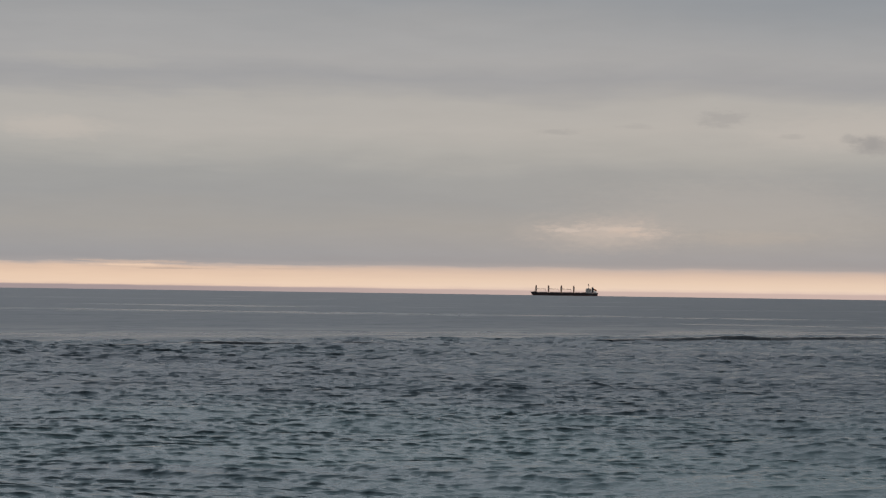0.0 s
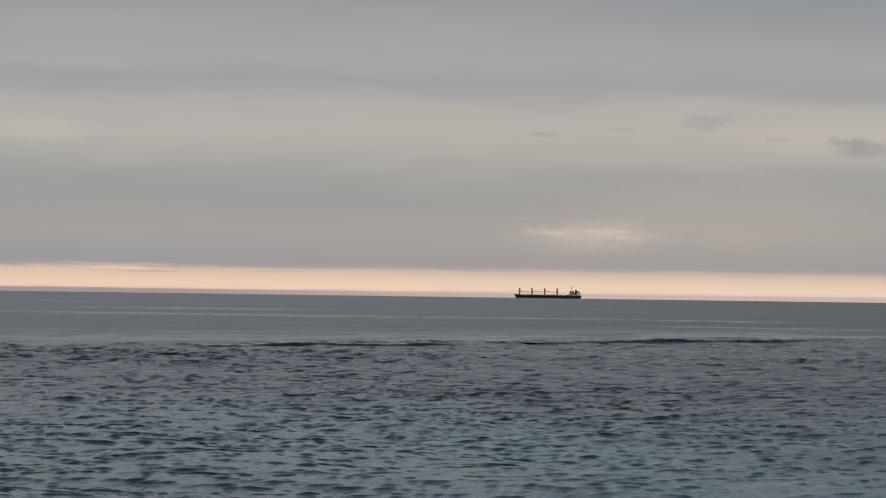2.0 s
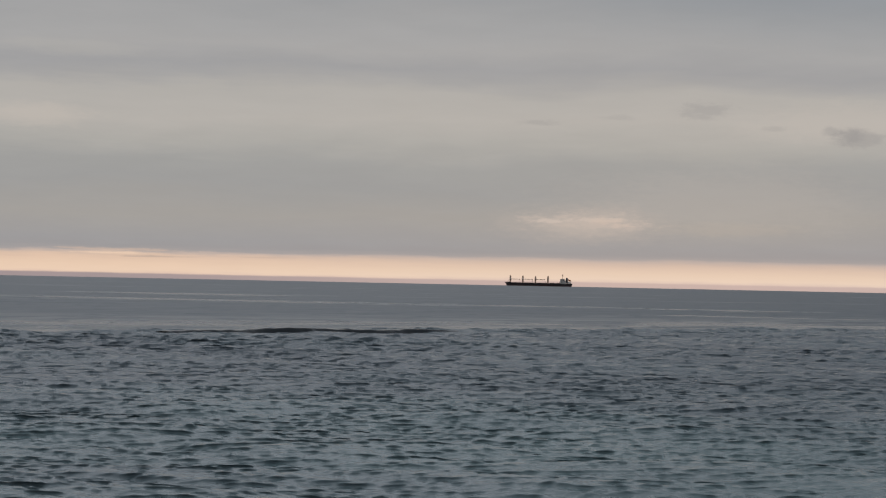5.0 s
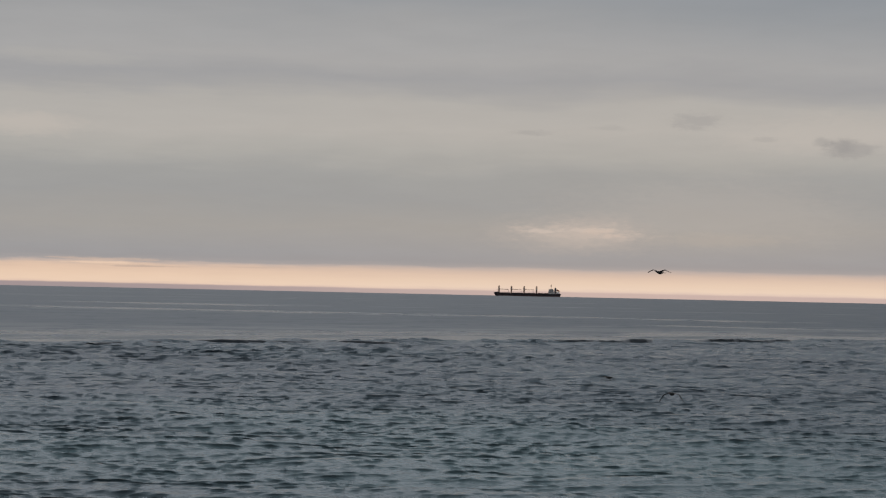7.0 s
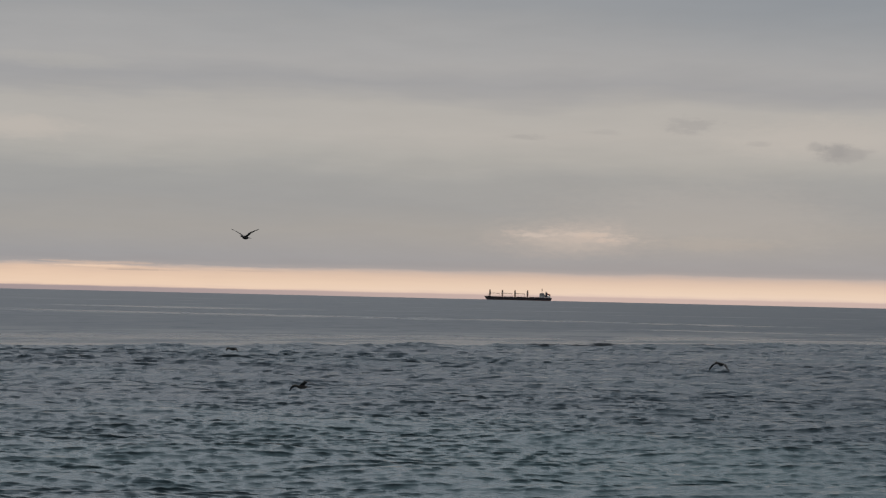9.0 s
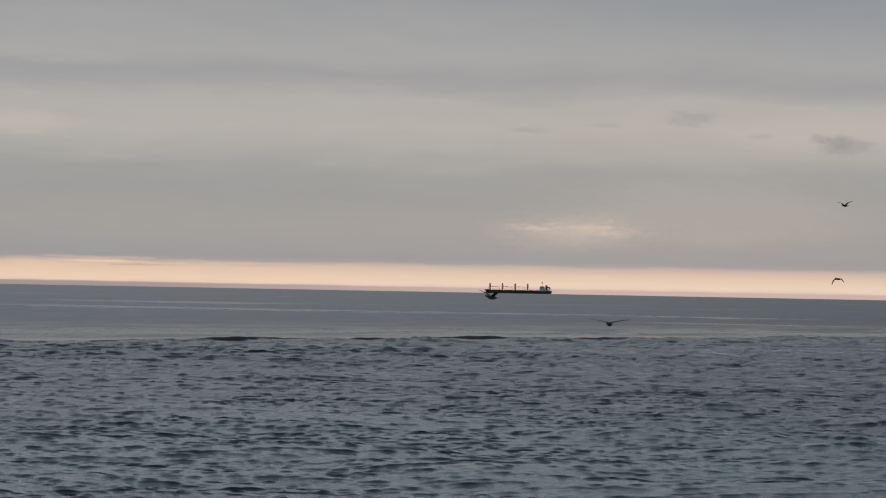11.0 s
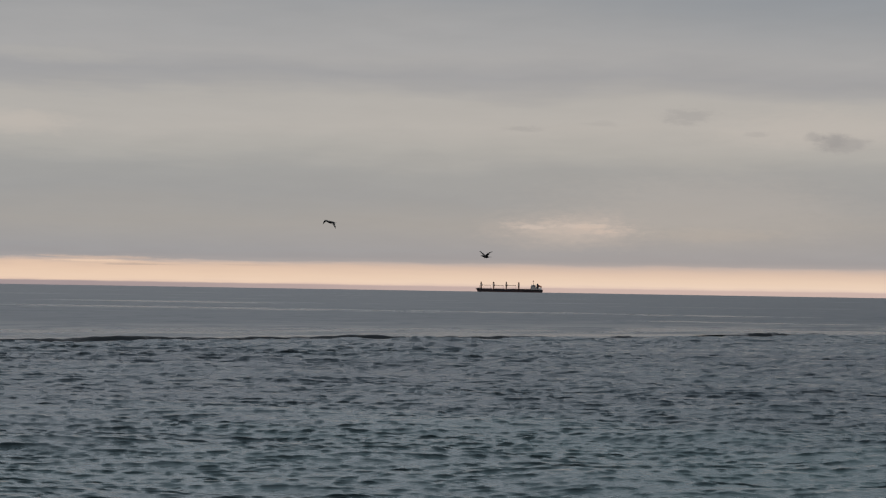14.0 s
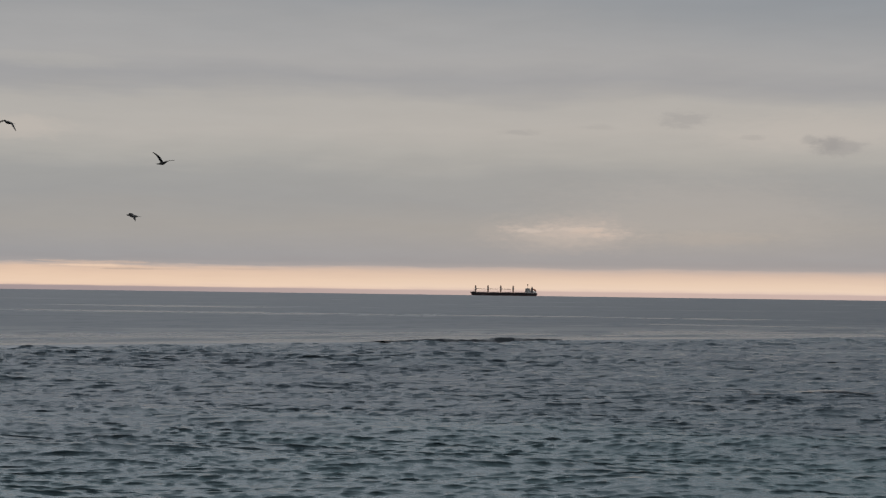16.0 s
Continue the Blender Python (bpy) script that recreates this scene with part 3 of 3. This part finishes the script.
def fly(bird, way, beats, crab=0.0, bank=0.0):
    """Key a gull along way (t, x, y, z), with wing beats counted as (t, beat); crab: its nose's turn off its way, in the wind, or rows of (t, turn); bank: its lean, likewise."""
    top, joints = bird
    w = np.array(way)
    ts = np.round(np.arange(0, 16.01, 0.1), 3)
    t0, t1 = w[0, 0], w[-1, 0]

    def at(t):
        if t < t0:
            return w[0, 1:] + (w[1, 1:] - w[0, 1:]) / (w[1, 0] - w[0, 0]) * (t - t0)
        if t > t1:
            return w[-1, 1:] + (w[-1, 1:] - w[-2, 1:]) / (w[-1, 0] - w[-2, 0]) * (t - t1)
        i = min(int(np.searchsorted(w[:, 0], t, side="right")) - 1, len(w) - 2)
        a, b = w[i], w[i + 1]
        before, after = w[max(i - 1, 0)], w[min(i + 2, len(w) - 1)]
        ma = (b[1:] - before[1:]) / (b[0] - before[0])
        mb = (after[1:] - a[1:]) / (after[0] - a[0])
        h = b[0] - a[0]
        s = (t - a[0]) / h
        return ((2 * s ** 3 - 3 * s ** 2 + 1) * a[1:] + (s ** 3 - 2 * s ** 2 + s) * h * ma
                + (-2 * s ** 3 + 3 * s ** 2) * b[1:] + (s ** 3 - s ** 2) * h * mb)

    keep = [t for t in ts if t0 - 1.6 <= t <= t1 + 1.6]
    keep = sorted({0.0, 16.0, *keep})
    rows, flap = [], {j: [] for j in range(4)}
    b = np.array(beats)
    for t in keep:
        p = at(min(max(t, t0 - 1.6), t1 + 1.6))
        v = at(min(t1, max(t0, t)) + 0.35) - at(min(t1, max(t0, t)) - 0.35)
        yaw = math.degrees(math.atan2(v[1], v[0])) % 360 + eased(crab, t)
        climb = math.degrees(math.atan2(v[2], math.hypot(v[0], v[1])))
        if t <= b[0, 0]:
            beat = b[0, 1] + (t - b[0, 0]) * 3.2
        elif t >= b[-1, 0]:
            beat = b[-1, 1] + (t - b[-1, 0]) * 3.2
        else:
            beat = float(np.interp(t, b[:, 0], b[:, 1]))
        ph = beat * math.tau
        inner = 6 + 25 * math.cos(ph)
        outer = -21 + 21 * math.cos(ph - 0.9)
        heave = -0.05 * math.cos(ph)
        rows.append((t, pose(p[0], p[1], p[2] + heave, eased(bank, t), -4 - 0.25 * climb, yaw)))
        for j, (wing, tip, side) in enumerate(joints):
            flap[2 * j].append((t, pose(0.03, side * 0.05, 0.035, side * inner, 0, 0)))
            flap[2 * j + 1].append((t, pose(0, side * 0.28, 0.004, side * outer, 0, side * -6)))
    walk(top, rows)
    for j, (wing, tip, side) in enumerate(joints):
        walk(wing, flap[2 * j])
        walk(tip, flap[2 * j + 1])


birds = [gull("brown-grey gull flapping over the sea with spread wings") for _ in range(8)]


def motions():
    """All that moves: the ship, the water and the gulls."""
    walk(cargo_ship, [(0.0, pose(250.5, 4460, 0.8, 0, 0, 0)), (16.0, pose(188.5, 4460, 0.8, 0, 0, 0))])
    walk(chop_a, [(0.0, pose(-6.0, 2.5, 0)), (16.0, pose(6.0, -2.5, 0))])
    walk(chop_b, [(0.0, pose(-1.0, 4.5, 0)), (16.0, pose(1.0, -4.5, 0))])
    lie = math.degrees(math.atan(SLANT))

    def on_shoal(x, z):
        return pose(x, shoal(x) - 0.6, z + 0.09, 0, 0, lie)

    for ob, rows in zip(swells, (
            [(0.0, on_shoal(-16, -0.05)), (2.0, on_shoal(-10, 0.04)), (3.5, on_shoal(-5, 0.14)), (4.5, on_shoal(-8, 0.12)), (6.3, on_shoal(-13.5, 0.06)), (7.2, on_shoal(-14, -0.08)), (8.3, on_shoal(-14, -0.5)), (10.0, on_shoal(-12, -0.4)),
             (11.3, on_shoal(-13, 0.14)), (12.0, on_shoal(-13.5, 0.16)), (12.5, on_shoal(-16, 0.2)), (13.0, on_shoal(-18.5, 0.2)), (14.0, on_shoal(-20, 0.1)), (15.0, on_shoal(-24, -0.08)), (16.0, on_shoal(-27, -0.5))],
            [(0.0, on_shoal(26, 0.1)), (1.5, on_shoal(22, 0.12)), (3.0, on_shoal(17, 0.02)), (4.5, on_shoal(12, -0.4)), (9.0, on_shoal(10, -0.5)), (11.3, on_shoal(4, 0.1)), (12.5, on_shoal(0.5, 0.14)), (13.5, on_shoal(-2, 0.12)), (14.5, on_shoal(-6, 0.0)), (16.0, on_shoal(-9, -0.35))],
            [(0.0, on_shoal(30, -0.7)), (6.0, on_shoal(29.5, -0.4)), (7.0, on_shoal(28, 0.04)), (8.0, on_shoal(27, 0.04)), (9.0, on_shoal(25, -0.06)), (10.0, on_shoal(24, -0.6)), (11.0, on_shoal(44, -0.6)),
             (12.0, on_shoal(41, 0.1)), (13.0, on_shoal(36, 0.14)), (14.0, on_shoal(33, 0.12)), (15.0, on_shoal(27, 0.0)), (16.0, on_shoal(24, -0.35))],
            [(0.0, on_shoal(20, -0.7)), (5.3, on_shoal(17, -0.4)), (6.3, on_shoal(15.5, 0.02)), (8.0, on_shoal(15, 0.04)), (9.0, on_shoal(12.5, 0.04)), (10.5, on_shoal(10, -0.5)), (13.2, on_shoal(16, -0.5)),
             (14.3, on_shoal(14, 0.04)), (15.0, on_shoal(12.5, 0.1)), (15.5, on_shoal(8, 0.14)), (16.0, on_shoal(4, 0.14))],
            [(0.0, pose(20, 75, -0.8, 0, 0, 6)), (13.5, pose(18, 72, -0.7, 0, 0, 6)), (15.0, pose(17, 70, -0.02, 0, 0, 6)), (16.0, pose(16.6, 68.5, 0.04, 0, 0, 6))])):
        walk(ob, rows)
    fly(birds[0], [(6.3, 13.03, 66.00, 4.72), (6.5, 11.68, 65.00, 4.92), (7.0, 8.18, 63.00, 4.97), (7.5, 4.58, 61.00, 4.81), (8.0, 0.94, 59.00, 5.05), (8.5, -2.80, 57.00, 5.35), (9.0, -6.48, 55.00, 5.88), (9.2, -7.96, 54.00, 5.90)],
        [(6.5, 0.0), (7.0, 1.8), (7.5, 3.75), (8.0, 5.72), (8.5, 7.46), (9.0, 9.0)], [(6.3, 20), (8.0, 10), (8.5, 17), (9.0, 34)])
    fly(birds[1], [(6.5, 10.92, 58.00, 0.60), (7.0, 7.76, 56.00, 0.71), (7.8, 3.71, 53.00, 0.89), (8.2, 1.79, 51.00, 0.91), (8.5, -0.05, 50.00, 0.96), (8.8, -2.36, 48.00, 1.19), (9.0, -3.82, 47.00, 1.38), (9.2, -5.55, 46.00, 1.72)],
        [(6.5, 0.7), (7.0, 2.5), (8.0, 5.4), (8.5, 7.4), (9.0, 8.8), (9.2, 10.0)], [(6.5, 30), (7.0, 26), (8.0, 6), (9.2, 6)], [(6.5, 0), (7.2, 2), (7.9, 24), (8.6, 24), (9.2, 10)])
    fly(birds[2], [(7.3, 5.37, 78.00, 0.25), (7.8, 1.17, 77.00, 0.43), (8.2, -2.29, 76.00, 0.65), (8.8, -7.30, 75.00, 1.19), (9.0, -9.14, 74.00, 1.46), (9.2, -10.97, 74.00, 1.50)],
        [(8.0, 0.5), (8.5, 2.4), (9.0, 4.75)], 25)
    fly(birds[3], [(8.0, 15.59, 60.00, 0.77), (8.6, 11.65, 60.00, 1.01), (9.0, 10.10, 59.00, 1.80), (9.2, 9.12, 58.00, 2.10), (11.3, 0.26, 49.00, 4.15), (11.5, -0.64, 48.00, 4.28), (12.0, -2.48, 45.10, 4.88), (12.3, -3.48, 43.68, 5.24),
                   (12.6, -4.55, 42.36, 5.44), (12.9, -5.58, 40.18, 5.55), (13.0, -5.88, 39.42, 5.60), (13.3, -7.08, 38.15, 6.10), (13.6, -8.15, 36.48, 6.58)],
        [(8.0, 0.6), (9.0, 3.45), (11.3, 10.9), (11.5, 11.5), (12.0, 13.0), (12.35, 14.0), (12.67, 15.0), (13.0, 16.0), (13.3, 17.0), (13.6, 17.8)], -4)
    fly(birds[4], [(9.2, 13.93, 52.00, 1.63), (11.3, 3.14, 45.00, 3.44), (11.5, 2.08, 44.00, 3.76), (12.0, -0.93, 41.40, 4.27), (12.3, -2.63, 40.13, 4.68), (12.6, -4.27, 38.81, 5.21), (12.9, -5.61, 36.37, 5.59), (13.0, -6.09, 35.52, 5.70),
                   (13.3, -7.56, 34.02, 5.96), (13.5, -8.64, 33.35, 6.09)],
        [(9.2, 0.3), (11.3, 7.2), (11.5, 7.8), (12.0, 9.4), (12.2, 10.0), (12.5, 11.0), (12.8, 12.0), (13.13, 13.0), (13.47, 14.0)], [(11.3, 34), (12.0, 32), (12.5, 16), (13.5, 16)])
    fly(birds[5], [(11.3, 19.39, 88.00, 8.56), (11.5, 17.80, 87.00, 8.23), (12.0, 13.58, 85.00, 7.74), (12.5, 9.15, 83.00, 6.95), (13.0, 4.54, 80.00, 6.49), (13.5, -0.24, 77.00, 6.81), (14.0, -4.82, 74.00, 6.92), (14.5, -8.86, 71.00, 7.40),
                   (15.0, -11.90, 68.00, 8.41), (15.3, -13.36, 66.00, 8.92), (15.5, -14.21, 65.00, 9.34), (15.8, -15.33, 63.00, 9.83), (16.0, -16.07, 62.00, 10.15)],
        [(11.3, 0.9), (11.5, 1.45), (12.0, 3.0), (12.5, 4.75), (13.0, 6.4), (13.5, 8.0), (14.0, 9.7), (14.5, 11.4), (15.0, 13.0), (15.3, 14.0), (15.6, 15.0), (15.9, 16.0), (16.0, 16.4)], 5, [(11.3, 0), (13.5, 0), (14.4, -22), (16.0, -16)])
    fly(birds[6], [(11.3, 21.63, 96.00, 5.40), (11.5, 20.48, 95.00, 5.62), (12.0, 17.43, 92.00, 6.15), (12.5, 14.09, 90.00, 6.13), (13.0, 10.49, 87.00, 5.70), (13.5, 6.49, 84.00, 5.35), (14.0, 2.36, 81.00, 5.69), (14.5, -1.76, 78.00, 6.10),
                   (15.0, -5.62, 75.00, 6.22), (15.5, -9.23, 72.00, 6.59), (16.0, -12.79, 70.00, 7.09)],
        [(11.3, -1.5), (11.5, -0.9), (12.0, 0.75), (12.5, 2.1), (13.0, 3.75), (13.5, 5.4), (14.0, 7.0), (14.5, 8.7), (15.0, 10.2), (15.5, 12.0), (16.0, 13.75)], -2, [(11.3, 10), (12.2, 10), (13.0, 0), (14.5, -4), (15.5, -12), (16.0, -14)])
    fly(birds[7], [(15.2, -16.26, 62.00, 7.23), (15.3, -15.70, 62.00, 7.40), (15.5, -14.10, 62.00, 7.85), (15.7, -12.59, 62.00, 8.34), (16.0, -10.28, 62.00, 8.79)],
        [(15.1, -1.0), (15.4, 0.0), (15.7, 1.0), (16.0, 2.0)], -40, -13)


motions()
